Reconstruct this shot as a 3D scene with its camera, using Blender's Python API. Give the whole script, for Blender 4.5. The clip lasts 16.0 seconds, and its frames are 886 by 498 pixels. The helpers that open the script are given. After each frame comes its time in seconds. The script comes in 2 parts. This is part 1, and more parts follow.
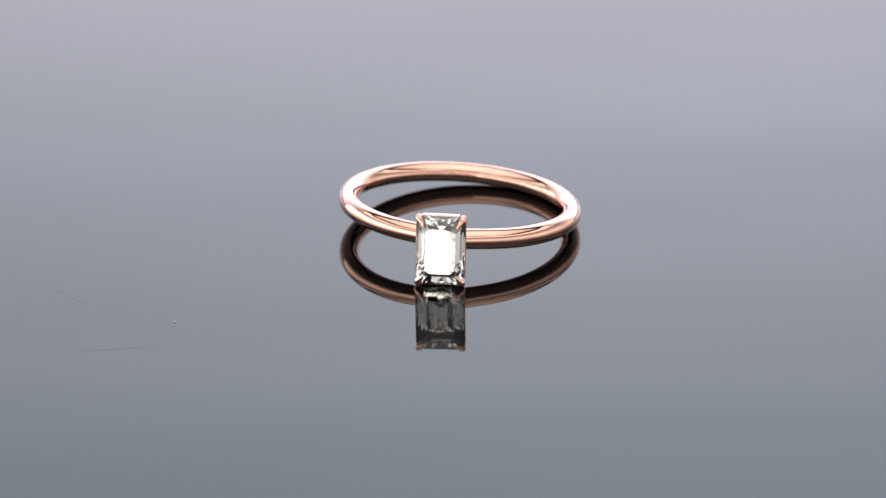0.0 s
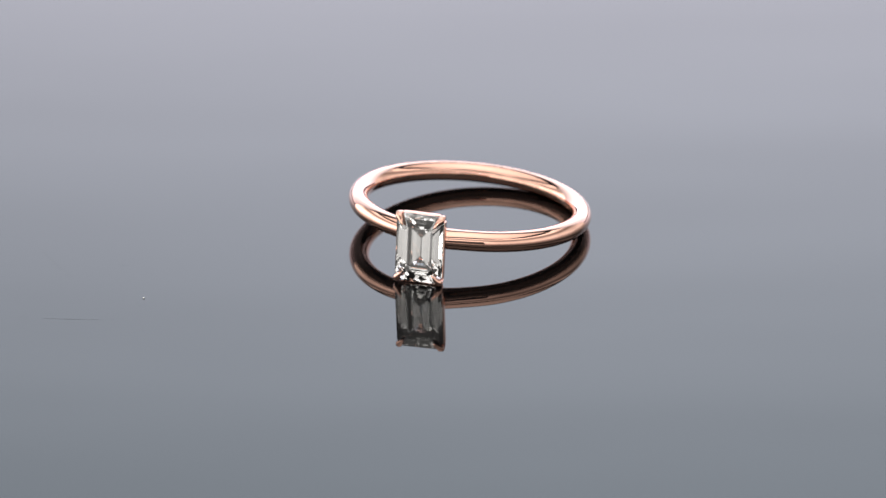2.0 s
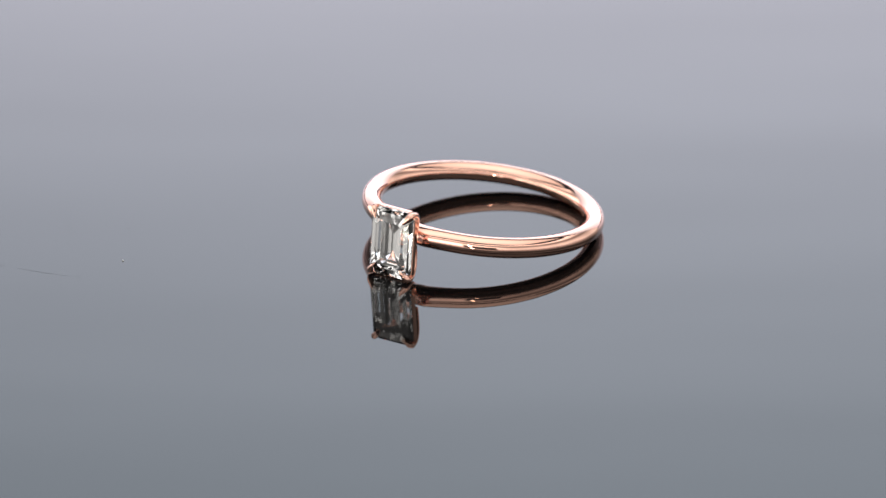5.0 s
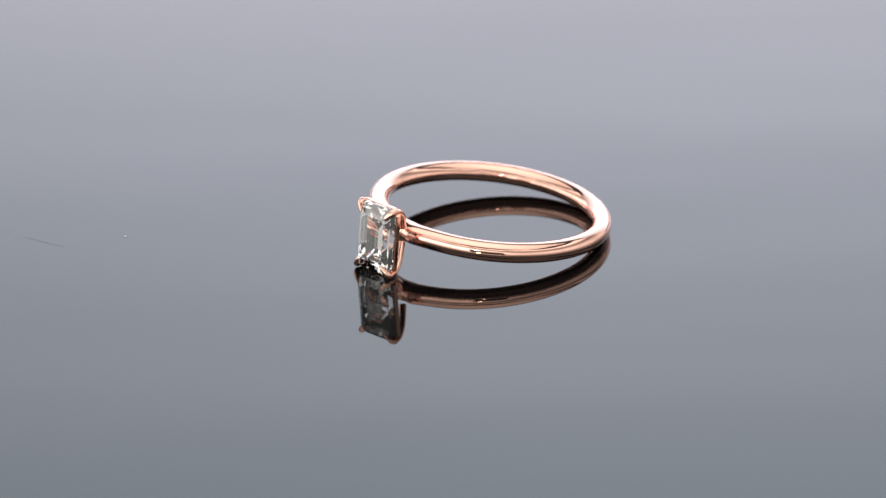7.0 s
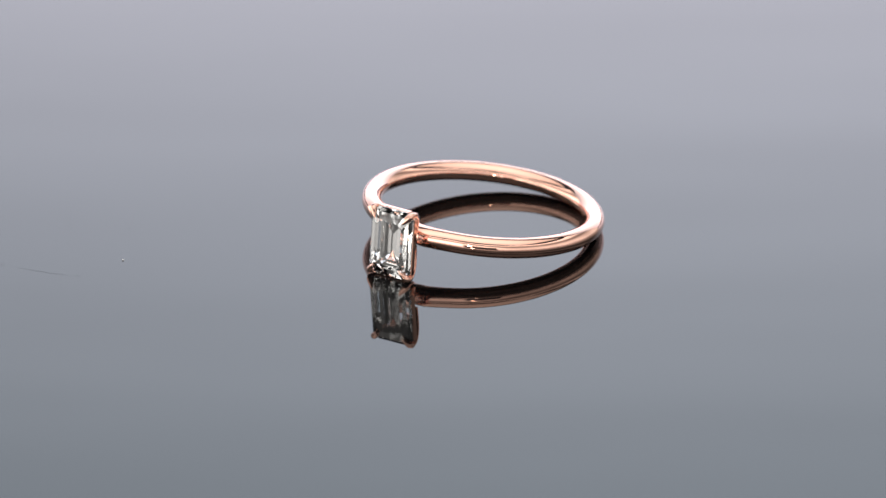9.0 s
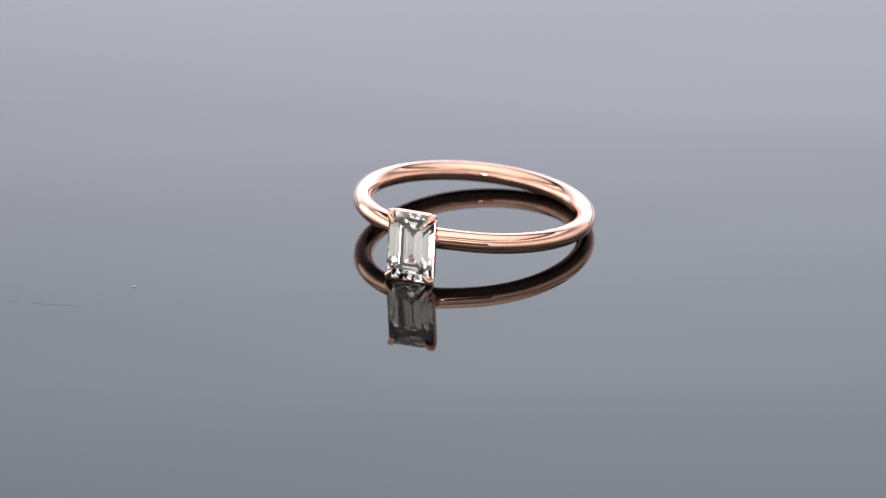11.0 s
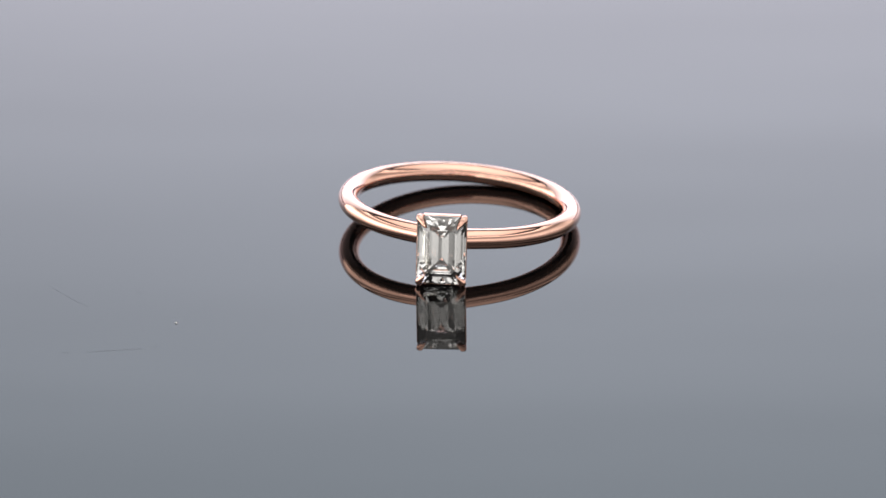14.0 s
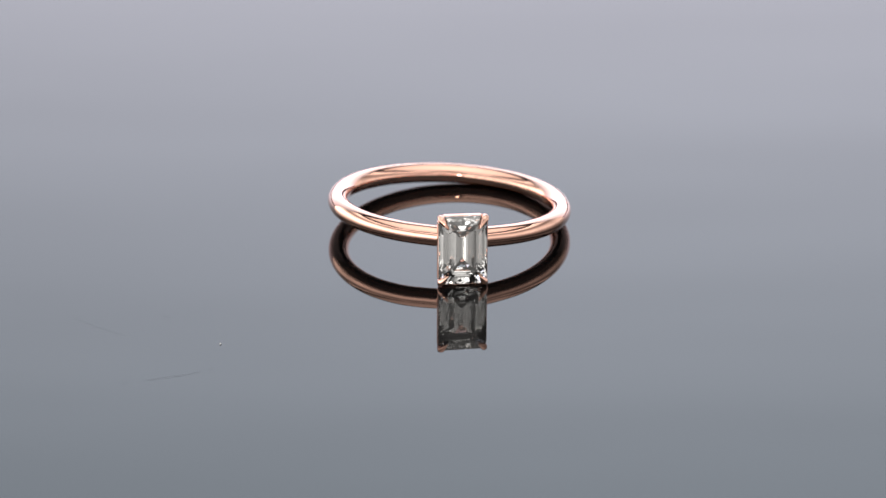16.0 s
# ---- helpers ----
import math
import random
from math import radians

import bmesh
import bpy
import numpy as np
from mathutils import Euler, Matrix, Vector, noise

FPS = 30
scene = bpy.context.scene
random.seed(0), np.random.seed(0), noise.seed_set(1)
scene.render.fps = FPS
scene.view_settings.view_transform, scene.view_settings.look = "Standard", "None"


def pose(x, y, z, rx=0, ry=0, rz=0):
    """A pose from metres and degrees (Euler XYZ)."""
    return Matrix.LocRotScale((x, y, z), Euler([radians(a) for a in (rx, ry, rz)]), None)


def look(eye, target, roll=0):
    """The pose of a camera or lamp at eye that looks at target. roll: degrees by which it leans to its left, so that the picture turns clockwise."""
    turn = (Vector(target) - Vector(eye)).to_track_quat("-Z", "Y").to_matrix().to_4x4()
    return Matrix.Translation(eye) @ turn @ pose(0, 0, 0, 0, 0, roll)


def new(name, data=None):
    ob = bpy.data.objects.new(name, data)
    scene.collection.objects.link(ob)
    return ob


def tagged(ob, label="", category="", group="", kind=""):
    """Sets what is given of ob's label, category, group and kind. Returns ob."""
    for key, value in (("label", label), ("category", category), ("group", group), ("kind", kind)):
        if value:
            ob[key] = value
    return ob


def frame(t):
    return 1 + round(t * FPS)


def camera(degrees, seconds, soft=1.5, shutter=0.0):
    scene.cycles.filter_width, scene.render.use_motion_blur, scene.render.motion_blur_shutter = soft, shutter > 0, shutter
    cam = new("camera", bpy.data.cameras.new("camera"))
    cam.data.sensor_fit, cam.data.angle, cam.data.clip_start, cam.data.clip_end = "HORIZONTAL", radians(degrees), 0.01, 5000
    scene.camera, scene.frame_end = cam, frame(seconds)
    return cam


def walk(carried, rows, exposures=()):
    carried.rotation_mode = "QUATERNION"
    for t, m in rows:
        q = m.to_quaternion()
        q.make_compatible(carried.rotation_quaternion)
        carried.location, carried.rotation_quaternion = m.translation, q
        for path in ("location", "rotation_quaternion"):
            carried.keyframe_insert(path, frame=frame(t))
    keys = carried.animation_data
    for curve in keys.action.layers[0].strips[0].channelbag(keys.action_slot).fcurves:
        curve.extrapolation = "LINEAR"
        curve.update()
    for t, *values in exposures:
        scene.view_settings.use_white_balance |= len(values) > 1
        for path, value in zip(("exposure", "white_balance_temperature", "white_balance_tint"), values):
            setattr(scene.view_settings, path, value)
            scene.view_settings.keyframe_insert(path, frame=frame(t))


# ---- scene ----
# A finger ring lies on a small turntable of polished black acrylic. One unit is a metre; MM turns millimetres into it.
MM = 0.001

# ---- camera: a macro lens on a tripod, standing still ----
cam = camera(15.004, 16.0, soft=1.5)
STAND = pose(-0.000718, -0.260348, 0.108532, 67.278, 0, 0) @ pose(0, 0, 0, 0, 0, 0.298)
walk(cam, [(0.0, STAND), (16.0, STAND)])
cam.data.dof.use_dof = True
cam.data.dof.focus_distance = 0.2730
cam.data.dof.aperture_fstop = 46

# ---- light ----
world = bpy.data.worlds.new("studio_dark")
world.use_nodes = True
world.node_tree.nodes["Background"].inputs[0].default_value = (0.5, 0.52, 0.55, 1)
world.node_tree.nodes["Background"].inputs[1].default_value = 0.02
scene.world = world

BACK_LIGHT = 2.62      # radiance of the large softbox behind the turntable
TOP_LIGHT = 1.85       # radiance of the softbox overhead
TENT_LEFT, TENT_RIGHT = 2.7, 0.9    # glow painted low on the added tent's cloth, lamp side and far side
TENT_MIDDLE, TENT_HIGH = 0.15, 1.9   # painted glow of the cloth above that strip and near its rim
SPOT_LIGHT = 85.0      # radiance of the small lamp beside the camera


# ---- materials ----
def material(name):
    m = bpy.data.materials.new(name)
    m.use_nodes = True
    return m, m.node_tree.nodes, m.node_tree.links, m.node_tree.nodes["Principled BSDF"]


def rose_gold():
    m, n, l, p = material("rose_gold")
    p.inputs["Metallic"].default_value = 1.0
    tc = n.new("ShaderNodeTexCoord")
    big = n.new("ShaderNodeTexNoise")
    big.inputs["Scale"].default_value = 260
    fine = n.new("ShaderNodeTexNoise")
    fine.inputs["Scale"].default_value = 3800
    fine.inputs["Detail"].default_value = 4
    ramp = n.new("ShaderNodeValToRGB")
    ramp.color_ramp.elements[0].position, ramp.color_ramp.elements[1].position = 0.35, 0.65
    ramp.color_ramp.elements[0].color = (0.88, 0.525, 0.415, 1)
    ramp.color_ramp.elements[1].color = (0.90, 0.545, 0.435, 1)
    rough = n.new("ShaderNodeMapRange")
    rough.inputs["To Min"].default_value, rough.inputs["To Max"].default_value = 0.05, 0.08
    bump = n.new("ShaderNodeBump")
    bump.inputs["Strength"].default_value, bump.inputs["Distance"].default_value = 0.05, 0.00002
    l.new(tc.outputs["Object"], big.inputs["Vector"])
    l.new(tc.outputs["Object"], fine.inputs["Vector"])
    l.new(big.outputs["Fac"], ramp.inputs["Fac"])
    l.new(ramp.outputs["Color"], p.inputs["Base Color"])
    l.new(fine.outputs["Fac"], rough.inputs["Value"])
    l.new(rough.outputs["Result"], p.inputs["Roughness"])
    l.new(big.outputs["Fac"], bump.inputs["Height"])
    l.new(bump.outputs["Normal"], p.inputs["Normal"])
    return m


def diamond():
    m, n, l, p = material("diamond")
    n.remove(p)
    g = n.new("ShaderNodeBsdfGlass")
    g.inputs["Color"].default_value = (1, 1, 1, 1)
    g.inputs["Roughness"].default_value = 0.0
    g.inputs["IOR"].default_value = 2.417
    l.new(g.outputs[0], n["Material Output"].inputs["Surface"])
    return m


def black_acrylic():
    m, n, l, p = material("black_acrylic")
    p.inputs["Base Color"].default_value = (0.002, 0.002, 0.0022, 1)
    p.inputs["IOR"].default_value = 1.49
    tc = n.new("ShaderNodeTexCoord")
    smear = n.new("ShaderNodeTexNoise")
    smear.inputs["Scale"].default_value = 45
    smear.inputs["Detail"].default_value = 5
    grain = n.new("ShaderNodeTexNoise")
    grain.inputs["Scale"].default_value = 900
    add = n.new("ShaderNodeMath")
    add.operation = "MULTIPLY"
    rough = n.new("ShaderNodeMapRange")
    rough.inputs["From Min"].default_value, rough.inputs["From Max"].default_value = 0.1, 0.5
    rough.inputs["To Min"].default_value, rough.inputs["To Max"].default_value = 0.0, 0.035
    l.new(tc.outputs["Object"], smear.inputs["Vector"])
    l.new(tc.outputs["Object"], grain.inputs["Vector"])
    l.new(smear.outputs["Fac"], add.inputs[0])
    l.new(grain.outputs["Fac"], add.inputs[1])
    l.new(add.outputs[0], rough.inputs["Value"])
    l.new(rough.outputs["Result"], p.inputs["Roughness"])
    return m


def matte(name, colour, rough=0.7, scale=30, vary=0.15):
    m, n, l, p = material(name)
    tc = n.new("ShaderNodeTexCoord")
    t = n.new("ShaderNodeTexNoise")
    t.inputs["Scale"].default_value = scale
    t.inputs["Detail"].default_value = 6
    ramp = n.new("ShaderNodeValToRGB")
    ramp.color_ramp.elements[0].color = (*[c * (1 - vary) for c in colour], 1)
    ramp.color_ramp.elements[1].color = (*[min(1, c * (1 + vary)) for c in colour], 1)
    l.new(tc.outputs["Object"], t.inputs["Vector"])
    l.new(t.outputs["Fac"], ramp.inputs["Fac"])
    l.new(ramp.outputs["Color"], p.inputs["Base Color"])
    p.inputs["Roughness"].default_value = rough
    return m


def diffuser_cloth(name, colour, strength, hot, reach, edge, upper=None):
    """A lamp's cloth, brightest at the point hot of its own space and fading to the share edge at the distance reach.
    upper: the tint painted into its glow towards the top, to colour the platter's reflection."""
    upper = upper or colour
    m, n, l, p = material(name)
    n.remove(p)
    tc = n.new("ShaderNodeTexCoord")
    away = n.new("ShaderNodeVectorMath")
    away.operation = "DISTANCE"
    away.inputs[1].default_value = hot
    fall = n.new("ShaderNodeMapRange")
    fall.interpolation_type = "SMOOTHSTEP"
    fall.inputs["From Min"].default_value, fall.inputs["From Max"].default_value = 0.0, reach
    fall.inputs["To Min"].default_value, fall.inputs["To Max"].default_value = strength, strength * edge
    glow = n.new("ShaderNodeEmission")
    split = n.new("ShaderNodeSeparateXYZ")
    tint = n.new("ShaderNodeValToRGB")
    tint.color_ramp.elements[0].color, tint.color_ramp.elements[1].color = (*colour, 1), (*upper, 1)
    rise = n.new("ShaderNodeMapRange")
    rise.inputs["From Min"].default_value, rise.inputs["From Max"].default_value = -0.14, 0.04
    fold = n.new("ShaderNodeMapping")
    fold.inputs["Scale"].default_value = (2.0, 26.0, 1.0)
    fold.inputs["Rotation"].default_value = (0, 0, 0.05)
    weave = n.new("ShaderNodeTexNoise")
    weave.inputs["Scale"].default_value = 1.6
    weave.inputs["Detail"].default_value = 4
    sheer = n.new("ShaderNodeMapRange")
    sheer.inputs["From Min"].default_value, sheer.inputs["From Max"].default_value = 0.3, 0.7
    sheer.inputs["To Min"].default_value, sheer.inputs["To Max"].default_value = 0.96, 1.04
    both = n.new("ShaderNodeMath")
    both.operation = "MULTIPLY"
    l.new(tc.outputs["Object"], split.inputs[0])
    l.new(split.outputs["Y"], rise.inputs["Value"])
    l.new(rise.outputs["Result"], tint.inputs["Fac"])
    l.new(tint.outputs["Color"], glow.inputs["Color"])
    l.new(tc.outputs["Object"], fold.inputs["Vector"])
    l.new(fold.outputs[0], weave.inputs["Vector"])
    l.new(weave.outputs["Fac"], sheer.inputs["Value"])
    l.new(sheer.outputs["Result"], both.inputs[1])
    l.new(tc.outputs["Object"], away.inputs[0])
    l.new(away.outputs["Value"], fall.inputs["Value"])
    l.new(fall.outputs["Result"], both.inputs[0])
    l.new(both.outputs[0], glow.inputs["Strength"])
    l.new(glow.outputs[0], n["Material Output"].inputs["Surface"])
    return m


def glowing_tent_cloth():
    """Glow painted into the cloth: a low strip, stronger on one side, and a brighter rim."""
    m, n, l, p = material("glowing_tent_cloth")
    n.remove(p)
    tc = n.new("ShaderNodeTexCoord")
    split = n.new("ShaderNodeSeparateXYZ")

    def ramp(source, a, b, low, high, soft=True):
        r = n.new("ShaderNodeMapRange")
        r.interpolation_type = "SMOOTHSTEP" if soft else "LINEAR"
        r.inputs["From Min"].default_value, r.inputs["From Max"].default_value = a, b
        r.inputs["To Min"].default_value, r.inputs["To Max"].default_value = low, high
        l.new(source, r.inputs["Value"])
        return r.outputs["Result"]

    def math_node(kind, a, b):
        q = n.new("ShaderNodeMath")
        q.operation = kind
        l.new(a, q.inputs[0])
        l.new(b, q.inputs[1])
        return q.outputs[0]

    l.new(tc.outputs["Object"], split.inputs[0])
    fold = n.new("ShaderNodeTexNoise")
    fold.inputs["Scale"].default_value = 3.5
    fold.inputs["Detail"].default_value = 3
    l.new(tc.outputs["Object"], fold.inputs["Vector"])
    # emission by height and side stands in for lamps behind the cloth
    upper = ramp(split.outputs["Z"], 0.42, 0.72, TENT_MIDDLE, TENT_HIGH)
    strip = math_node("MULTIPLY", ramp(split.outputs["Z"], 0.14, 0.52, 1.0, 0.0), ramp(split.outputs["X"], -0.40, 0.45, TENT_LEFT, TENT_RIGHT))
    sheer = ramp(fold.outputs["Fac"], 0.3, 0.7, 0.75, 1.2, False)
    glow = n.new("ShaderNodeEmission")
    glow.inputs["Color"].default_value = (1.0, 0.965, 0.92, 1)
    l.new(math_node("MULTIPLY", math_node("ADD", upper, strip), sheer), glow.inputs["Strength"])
    l.new(glow.outputs[0], n["Material Output"].inputs["Surface"])
    return m


GOLD = rose_gold()
STONE = diamond()
ACRYLIC = black_acrylic()
WALL = matte("dark_wall_paint", (0.07, 0.07, 0.072), 0.8, 12, 0.1)
DARK = matte("dark_bench_laminate", (0.06, 0.06, 0.065), 0.5, 40, 0.2)
CASE = matte("black_fabric", (0.03, 0.03, 0.032), 0.9, 80, 0.3)
DUST = matte("pale_dust", (0.75, 0.75, 0.74), 0.9, 9000, 0.1)
GROOVE = matte("dull_scratch", (0.03, 0.031, 0.033), 0.9, 4000, 0.3)


# ---- mesh helpers ----
def part(name, bm, mat, parent=None, label="", smooth=False):
    bmesh.ops.recalc_face_normals(bm, faces=bm.faces)
    me = bpy.data.meshes.new(name)
    bm.to_mesh(me)
    bm.free()
    me.materials.append(mat)
    if smooth:
        for f in me.polygons:
            f.use_smooth = True
    ob = new(name, me)
    if parent:
        ob.parent = parent
    if label:
        tagged(ob, label)
    return ob


def box(bm, x0, x1, y0, y1, z0, z1):
    v = [bm.verts.new((x, y, z)) for z in (z0, z1) for x, y in ((x0, y0), (x1, y0), (x1, y1), (x0, y1))]
    for f in ((0, 3, 2, 1), (4, 5, 6, 7), (0, 1, 5, 4), (1, 2, 6, 5), (2, 3, 7, 6), (3, 0, 4, 7)):
        bm.faces.new([v[i] for i in f])


def loft(bm, rings, closed=False, caps=True):
    """Skin over rings of equally many points."""
    rows = [[bm.verts.new(p) for p in r] for r in rings]
    n = len(rows[0])
    pairs = list(zip(rows, rows[1:])) + ([(rows[-1], rows[0])] if closed else [])
    for a, b in pairs:
        for i in range(n):
            bm.faces.new((a[i], a[(i + 1) % n], b[(i + 1) % n], b[i]))
    if caps and not closed:
        bm.faces.new(rows[0][::-1])
        bm.faces.new(rows[-1])
    return rows


def lathe(bm, profile, steps):
    """Turn a closed profile of (radius, height) about z."""
    rings = []
    for k in range(steps):
        a = 2 * math.pi * k / steps
        rings.append([(r * math.cos(a), r * math.sin(a), z) for r, z in profile])
    loft(bm, rings, closed=True)


def spline(pts, steps):
    """A smooth line (Catmull-Rom) through tuples of any length."""
    p = [np.array(q, float) for q in pts]
    p = [2 * p[0] - p[1]] + p + [2 * p[-1] - p[-2]]
    out = []
    for i in range(1, len(p) - 2):
        for k in range(steps):
            t = k / steps
            out.append(0.5 * (2 * p[i] + (p[i + 1] - p[i - 1]) * t + (2 * p[i - 1] - 5 * p[i] + 4 * p[i + 1] - p[i + 2]) * t * t
                              + (3 * p[i] - p[i - 1] - 3 * p[i + 1] + p[i + 2]) * t ** 3))
    return out + [p[-2]]


def tube(bm, pts, around=14, steps=6):
    """A round wire through (x, y, z, radius)."""
    line = spline(pts, steps)
    rings = []
    side = Vector((1, 0.31, 0.1))
    for i, q in enumerate(line):
        a, b = line[max(0, i - 1)], line[min(len(line) - 1, i + 1)]
        d = Vector(b[:3] - a[:3]).normalized()
        u = (side - d * side.dot(d)).normalized()
        w = d.cross(u)
        rings.append([tuple(Vector(q[:3]) + (u * math.cos(2 * math.pi * k / around) + w * math.sin(2 * math.pi * k / around)) * max(q[3], 1e-3))
                      for k in range(around)])
    loft(bm, rings)


def octagon(w, h, c, z):
    return [(w, -h + c, z), (w, h - c, z), (w - c, h, z), (-w + c, h, z), (-w, h - c, z), (-w, -h + c, z), (-w + c, -h, z), (w - c, -h, z)]


# ---- the place: a plain booth round the turntable ----
BENCH = -0.040


def slab(name, x0, x1, y0, y1, z0, z1, mat, label):
    bm = bmesh.new()
    box(bm, x0, x1, y0, y1, z0, z1)
    return tagged(part(name, bm, mat), label, kind="structure")


slab("floor", -1.0, 1.0, -1.0, 1.0, BENCH - 0.03, BENCH, DARK, "dark laminate bench top under the turntable")
slab("wall_north", -1.0, 1.0, 1.0, 1.05, BENCH, 1.3, WALL, "plain dark grey wall behind the lights")
slab("wall_south", -1.0, 1.0, -1.05, -1.0, BENCH, 1.3, WALL, "plain dark grey wall behind the camera")
slab("wall_east", 1.0, 1.05, -1.05, 1.05, BENCH, 1.3, WALL, "plain dark grey side wall of the booth")
slab("wall_west", -1.05, -1.0, -1.05, 1.05, BENCH, 1.3, WALL, "plain dark grey side wall of the booth")
slab("ceiling", -1.05, 1.05, -1.05, 1.05, 1.3, 1.35, WALL, "plain dark grey ceiling of the booth")


def softbox(m, w, h, cloth, label, rods):
    """A lamp box whose cloth faces along its own +z."""
    root = new("softbox")
    root.matrix_basis = m
    bm = bmesh.new()
    loft(bm, [[(x * w * s, y * h * s, z) for x, y in ((-0.5, -0.5), (0.5, -0.5), (0.5, 0.5), (-0.5, 0.5))] for s, z in ((0.35, -0.12), (1.02, -0.012), (1.02, 0.004))], caps=False)
    bm.faces.new([v for v in bm.verts][:4])
    part("shell", bm, CASE, root, "black fabric lamp shell")
    bm = bmesh.new()
    box(bm, -w / 2, w / 2, -h / 2, h / 2, -0.006, 0.0)
    part("diffuser", bm, cloth, root, "glowing white diffuser cloth")
    back = m.inverted()
    for a, b in rods:
        bm = bmesh.new()
        tube(bm, [(*(back @ Vector(a).lerp(Vector(b), k)), 0.008) for k in (0.0, 0.4, 0.7, 1.0)], 10, 2)
        part("rod", bm, CASE, root, "black metal rod", True)
    return tagged(root, label, "studio light")


softbox(look((0, 0.62, 0.31), (0, 0, 0.31)) @ pose(0, 0, 0, 0, 180, 0), 1.3, 0.56,
        diffuser_cloth("back_diffuser", (0.96, 0.955, 1.09), BACK_LIGHT, (0.05, -0.2, 0), 0.84, 0.25, (0.86, 0.97, 1.10)),
        "large lit white softbox standing behind the turntable",
        [((x, 0.70, BENCH), (x, 0.70, 0.3)) for x in (-0.3, 0.3)])


def glow_tent(radius, top):
    """An added, unseen curved wall of self-glowing white cloth round the set, open at the back, where the softbox
    stands, and in a slot at the camera, left dark for the ring's reflections.
    """
    root = new("glow_tent")
    cloth = glowing_tent_cloth()
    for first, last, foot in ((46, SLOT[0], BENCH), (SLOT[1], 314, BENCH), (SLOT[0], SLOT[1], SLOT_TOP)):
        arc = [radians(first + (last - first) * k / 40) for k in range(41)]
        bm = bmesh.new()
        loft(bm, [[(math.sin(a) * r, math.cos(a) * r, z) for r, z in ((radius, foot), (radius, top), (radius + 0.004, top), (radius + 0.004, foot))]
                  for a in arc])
        part("cloth", bm, cloth, root, "thin white cloth with its glow painted in")
        bm = bmesh.new()
        tube(bm, [(math.sin(a) * (radius + 0.012), math.cos(a) * (radius + 0.012), top + 0.006, 0.007) for a in arc], 8, 1)
        part("hoop", bm, CASE, root, "black tent hoop", True)
    return tagged(root, "curved glowing white cloth tent, added unseen round the turntable", "light tent")


SLOT = (166, 197)        # the slot's edges, in degrees from the back
SLOT_TOP = 0.17
glow_tent(0.86, 0.76)
softbox(look((0, -0.05, 0.80), (0, -0.05, 0.0)) @ pose(0, 0, 0, 0, 180, 0), 1.3, 1.1,
        diffuser_cloth("top_diffuser", (1.0, 0.965, 0.92), TOP_LIGHT, (0, 0, 0), 0.9, 0.5),
        "lit white softbox hanging over the turntable",
        [((x, -0.05, 0.9), (x, -0.05, 1.3)) for x in (-0.15, 0.15)])


def lamp(az, el, dist, radius):
    """A small round spot lamp that faces the ring; az to the left of the camera's side, el above the bench, in degrees."""
    a, e = radians(az), radians(el)
    at = Vector((-math.sin(a) * math.cos(e), -math.cos(a) * math.cos(e), math.sin(e))) * dist
    root = new("spot_lamp")
    root.matrix_basis = look(at, (0, 0, 0)) @ pose(0, 0, 0, 0, 180, 0)
    bm = bmesh.new()
    lathe(bm, [(radius * 0.2, -0.06), (radius * 0.8, -0.06), (radius * 1.12, -0.02), (radius * 1.12, 0.004), (radius * 1.03, 0.004), (radius * 1.03, -0.01), (radius * 0.2, -0.05)], 40)
    part("housing", bm, CASE, root, "black lamp housing", True)
    bm = bmesh.new()
    bmesh.ops.create_cone(bm, cap_ends=True, segments=40, radius1=radius, radius2=radius, depth=0.003)
    part("lens", bm, diffuser_cloth("spot_glow", (1.0, 0.93, 0.80), SPOT_LIGHT, (0, 0, 0), radius * 1.4, 0.7), root, "glowing warm white lamp face")
    bm = bmesh.new()
    drop = (at.z - BENCH)
    m = root.matrix_basis.inverted()
    tube(bm, [(*(m @ Vector((at.x, at.y - 0.045, BENCH + drop * k))), 0.006) for k in (0.0, 0.35, 0.7, 0.97)], 10, 2)
    part("post", bm, CASE, root, "black lamp post", True)
    return tagged(root, "small lit warm white spot lamp on a post", "studio light")


lamp(9.85, 12.1, 0.45, 0.0140)


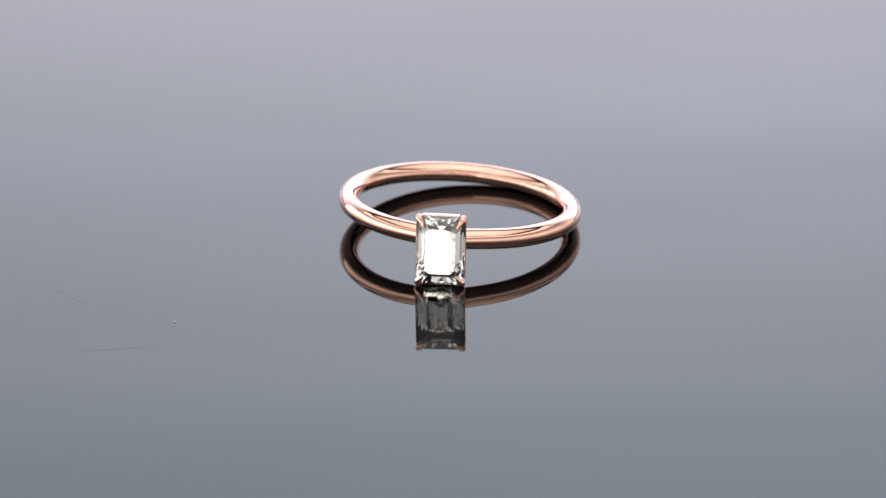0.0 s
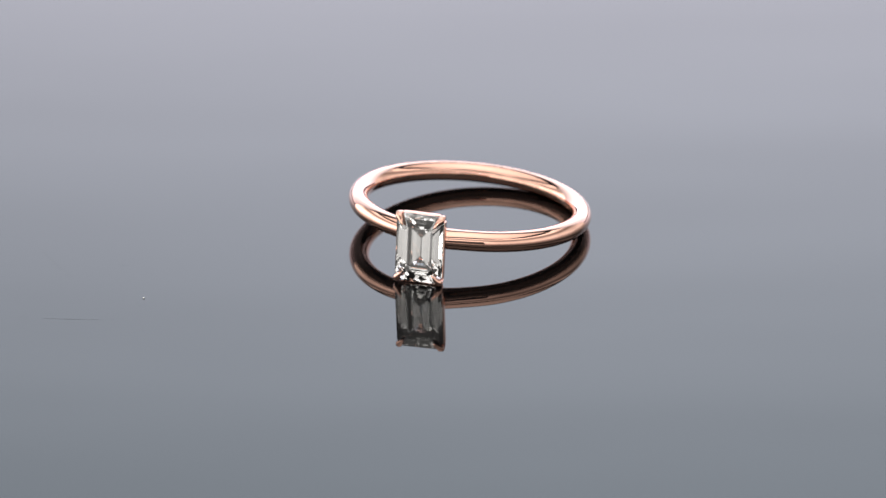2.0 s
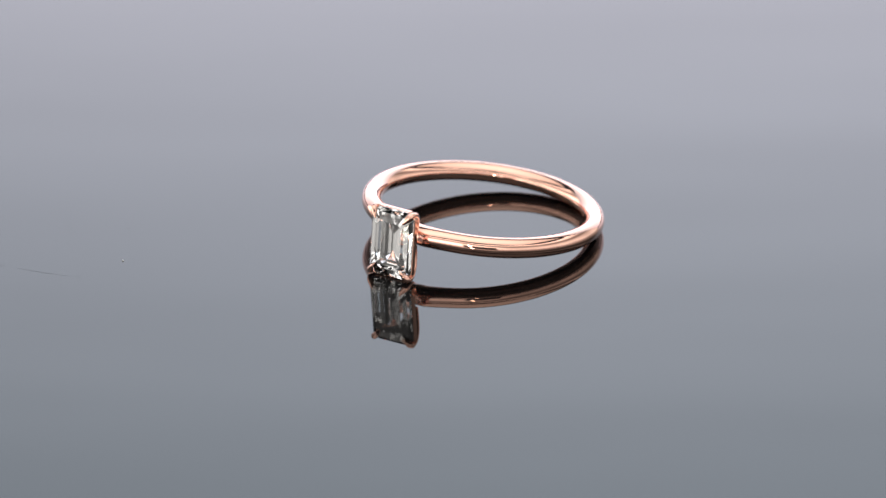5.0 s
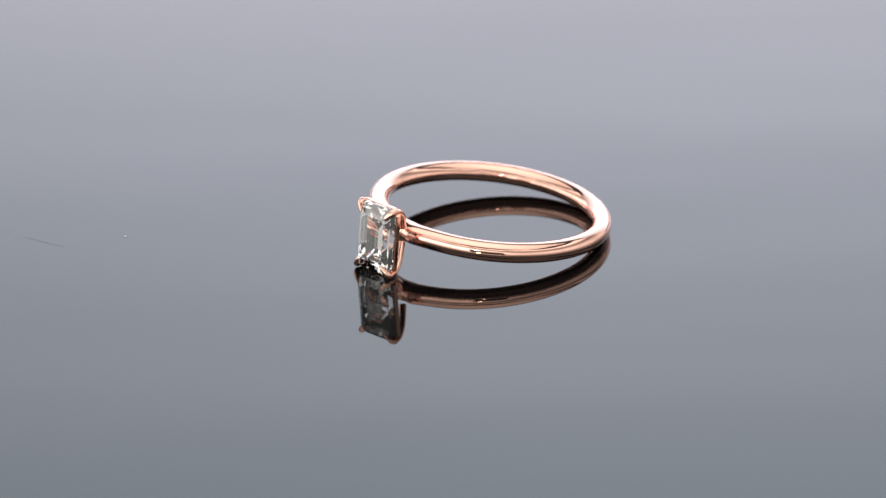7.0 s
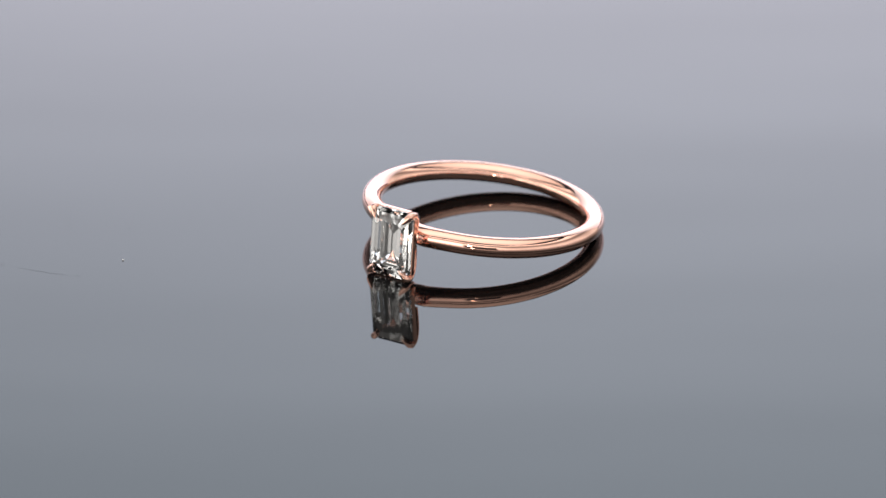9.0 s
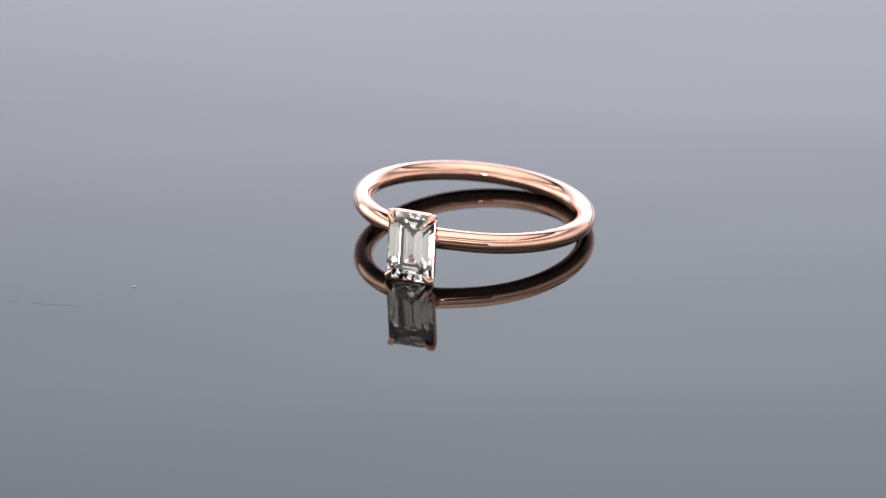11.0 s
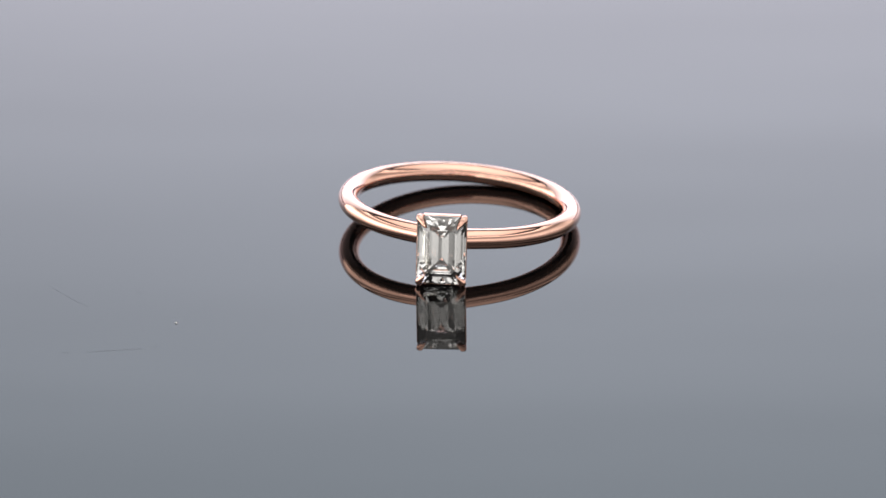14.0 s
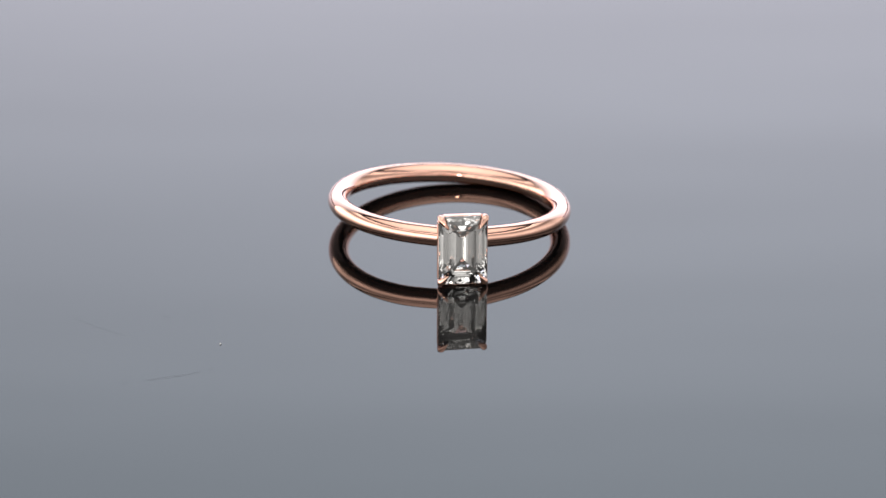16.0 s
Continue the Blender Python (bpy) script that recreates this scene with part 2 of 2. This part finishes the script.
# ---- the turntable ----
def turntable():
    root = new("turntable")
    bm = bmesh.new()
    lathe(bm, [(0.0004, 0.0), (0.1285, 0.0), (0.1295, -0.0004), (0.13, -0.0014), (0.13, -0.0066), (0.1295, -0.0076), (0.1285, -0.008), (0.0004, -0.008)], 160)
    platter = part("platter", bm, ACRYLIC, root, "polished black acrylic platter")
    bm = bmesh.new()
    lathe(bm, [(0.0004, -0.008), (0.02, -0.008), (0.02, -0.014), (0.088, -0.014), (0.092, -0.018), (0.095, BENCH + 0.002), (0.094, BENCH), (0.0004, BENCH)], 96)
    part("base", bm, DARK, root, "dark turntable base")
    # a grain of dust and hairline scratches, in millimetres of the platter
    bm = bmesh.new()
    bmesh.ops.create_icosphere(bm, subdivisions=2, radius=0.075 * MM)
    for v in bm.verts:
        v.co *= 0.9 + 0.2 * noise.random()
        v.co.z = max(v.co.z * 0.8 + 0.045 * MM, 0.001 * MM)
        v.co += Vector((-20.21, -18.62, 0)) * MM
    part("dust_grain", bm, DUST, platter, "pale grain of dust")

    def scratch(line, width):
        bm = bmesh.new()
        pts = spline(line, 8)
        for i in range(len(pts) - 1):
            a, b = Vector((*pts[i], 0)) * MM, Vector((*pts[i + 1], 0)) * MM
            t = (i + 0.5) / (len(pts) - 1)
            n = (b - a).normalized().cross(Vector((0, 0, 1))) * width * MM * 0.28 * (0.35 + 1.3 * t * (1 - t) * 2)
            v = [bm.verts.new(q) for q in (a - n, b - n, b + n, a + n)]
            u = [bm.verts.new(Vector(q.co) + Vector((0, 0, 0.004 * MM))) for q in v]
            bm.faces.new(u)
            for k in range(4):
                bm.faces.new((v[k], v[(k + 1) % 4], u[(k + 1) % 4], u[k]))
        part("scratch", bm, GROOVE, platter, "dull hairline scratch")

    scratch([(-28.15, -25.14), (-27.8, -25.02), (-27.5, -24.95)], 0.05)
    scratch([(-26.3, -24.8), (-25.0, -24.5), (-23.4, -24.1), (-22.0, -23.66)], 0.062)
    scratch([(-21.35, -23.35), (-21.1, -23.25), (-20.88, -23.15)], 0.045)
    scratch([(-24.55, -12.72), (-24.3, -12.86), (-24.0, -13.05)], 0.055)
    scratch([(-32.0, -12.0), (-30.4, -13.7), (-29.0, -15.1), (-27.6, -16.3)], 0.010)
    return tagged(root, "round polished black acrylic turntable reflecting the ring", "turntable")


# ---- the ring ----
BAND_R, BAND_A, BAND_B = 10.31 - 0.86, 0.86, 0.86     # middle radius, half thickness, half width
TILT = pose(0, 0, 0, -5.136, 0, 0) @ pose(0, 0, 0, 0, 3.135, 0)
SEAT = Matrix.Translation((0, 0, BAND_R * math.hypot(TILT[2][0], TILT[2][1]) + 0.865))
# the head's space: x across the stone, y along it, z outwards
HEAD = pose(-0.328, 0, -0.02) @ Matrix(((1, 0, 0, 0), (0, 0, -1, 0), (0, 1, 0, 0), (0, 0, 0, 1))) @ pose(0, 0, 13.3, 0, 0, 2.5) @ pose(0, 0, 0, 0, 1.39, 0) @ pose(0, 0, -13.3)
GIRDLE = 13.08


def band_profile(n):
    pts = []
    for k in range(n):
        a = 2 * math.pi * k / n
        c, s = math.cos(a), math.sin(a)
        e = 2.05 if c > 0 else 1.75
        pts.append((BAND_R + BAND_A * math.copysign(abs(c) ** (2 / e), c), BAND_B * math.copysign(abs(s) ** (2 / e), s)))
    return pts


def finger_ring():
    root = new("finger_ring")
    to_root = Matrix.Scale(MM, 4) @ SEAT @ TILT
    head = to_root @ HEAD

    def ring_part(name, bm, mat, m, label="", smooth=True):
        bmesh.ops.transform(bm, matrix=m, verts=bm.verts)
        return part(name, bm, mat, root, label, smooth)

    bm = bmesh.new()
    profile = band_profile(64)
    rings = []
    for k in range(360):
        a = radians(k)
        off = abs((k - 270 + 180) % 360 - 180) / 20.0        # from the head, in twenties of degrees
        rise = 0.62 * max(0.0, 1 - off) ** 2 * (1.0 if off > 0.25 else 0.35 + 2.6 * off)
        rings.append([((r + rise * (0.5 + 0.5 * (r - BAND_R) / BAND_A)) * math.cos(a), (r + rise * (0.5 + 0.5 * (r - BAND_R) / BAND_A)) * math.sin(a), z)
                      for r, z in profile])
    loft(bm, rings, closed=True)
    ring_part("band", bm, GOLD, to_root, "polished rose gold band")

    # the four claws rise from the band and bend over the stone's corners
    for sx, sy in ((-1, 1), (1, 1), (1, -1), (-1, -1)):
        bm = bmesh.new()
        tube(bm, [(sx * x, sy * y, z, r) for x, y, z, r in (
(0.62, 0.72, 10.65, 0.30), (1.00, 1.34, 11.12, 0.28), (1.42, 2.12, 11.72, 0.25), (1.72, 2.60, 12.40, 0.24), (1.83, 2.75, 12.95, 0.24), (1.83, 2.74, 13.15, 0.24))], 16, 6)
        tube(bm, [(sx * x, sy * y, z, r) for x, y, z, r in (
            (1.98, 2.93, 13.04, 0.07), (1.91, 2.84, 13.12, 0.19), (1.76, 2.64, 13.28, 0.30), (1.56, 2.37, 13.50, 0.22), (1.40, 2.14, 13.66, 0.12), (1.26, 1.95, 13.72, 0.02))], 16, 5)
        ring_part("claw", bm, GOLD, head, "pointed rose gold claw")

    # the rail under the stone's edge
    bm = bmesh.new()
    sect = [(-0.05, -0.48), (0.01, -0.55), (0.22, -0.55), (0.31, -0.50), (0.11, -0.09), (0.05, -0.04), (-0.02, -0.06), (-0.05, -0.12)]
    rings = []
    for k in range(8):
        ring = []
        for inset, z in sect:
            w, h, c = 2.00 - inset, 2.89 - inset, 0.55 - 0.3 * inset
            ring.append(octagon(w, h, c, GIRDLE - 0.06 + z)[k])
        rings.append(ring)
    loft(bm, rings, closed=True)
    ring_part("gallery_rail", bm, GOLD, head, "thin rose gold rail under the stone", False)

    # the step-cut stone: long flat steps above and below the girdle, and a keel
    bm = bmesh.new()
    layers = [octagon(1.213, 1.866, 0.329, 0.561), octagon(1.472, 2.211, 0.399, 0.427), octagon(1.731, 2.555, 0.47, 0.285), octagon(1.99, 2.9, 0.54, 0.03),
              octagon(1.99, 2.9, 0.54, -0.05), octagon(1.49, 2.366, 0.404, -0.707), octagon(1.093, 1.996, 0.297, -1.16), octagon(0.573, 1.538, 0.156, -1.561)]
    rows = [[bm.verts.new((x, y, z + GIRDLE)) for x, y, z in r] for r in layers]
    bm.faces.new(rows[0])
    for a, b in zip(rows, rows[1:]):
        for i in range(8):
            bm.faces.new((a[i], a[(i + 1) % 8], b[(i + 1) % 8], b[i]))
    top, low = bm.verts.new((0, 0.729, GIRDLE - 1.999)), bm.verts.new((0, -0.729, GIRDLE - 1.999))
    r = rows[-1]
    bm.faces.new((r[0], r[1], top, low))
    bm.faces.new((r[4], r[5], low, top))
    for i, keel in ((1, top), (2, top), (3, top), (5, low), (6, low), (7, low)):
        bm.faces.new((r[i], r[(i + 1) % 8], keel))
    ring_part("gemstone", bm, STONE, head, "clear step-cut rectangular diamond", False)
    return tagged(root, "rose gold ring with a clear step-cut diamond on black acrylic", "ring")


plate = turntable()
ring = finger_ring()

# ---- what turns: the platter swings to and fro and carries the ring ----
TURN = ((0, -5.72), (0.5, -8.67), (1, -11.53), (1.5, -14.32), (2, -17.26), (2.5, -20.25), (3, -23.31), (3.5, -26.22), (4, -28.93),
        (6.5, -42.72), (7, -44.99), (7.5, -42.08), (8, -39.32), (8.5, -36.73), (9, -34.32), (11.5, -19.52), (12, -16.83), (12.5, -14.09),
        (13, -11.19), (13.5, -8.24), (14, -5.24), (14.5, -2.22), (15, 0.56), (15.5, 3.38), (16, 6.24))


def motions():
    walk(plate, [(t, pose(0, 0, 0, 0, 0, a)) for t, a in TURN])
    walk(ring, [(t, pose(0, 0, 0, 0, 0, a) @ pose(0.281 * MM, 4.335 * MM, 0)) for t, a in TURN])


motions()
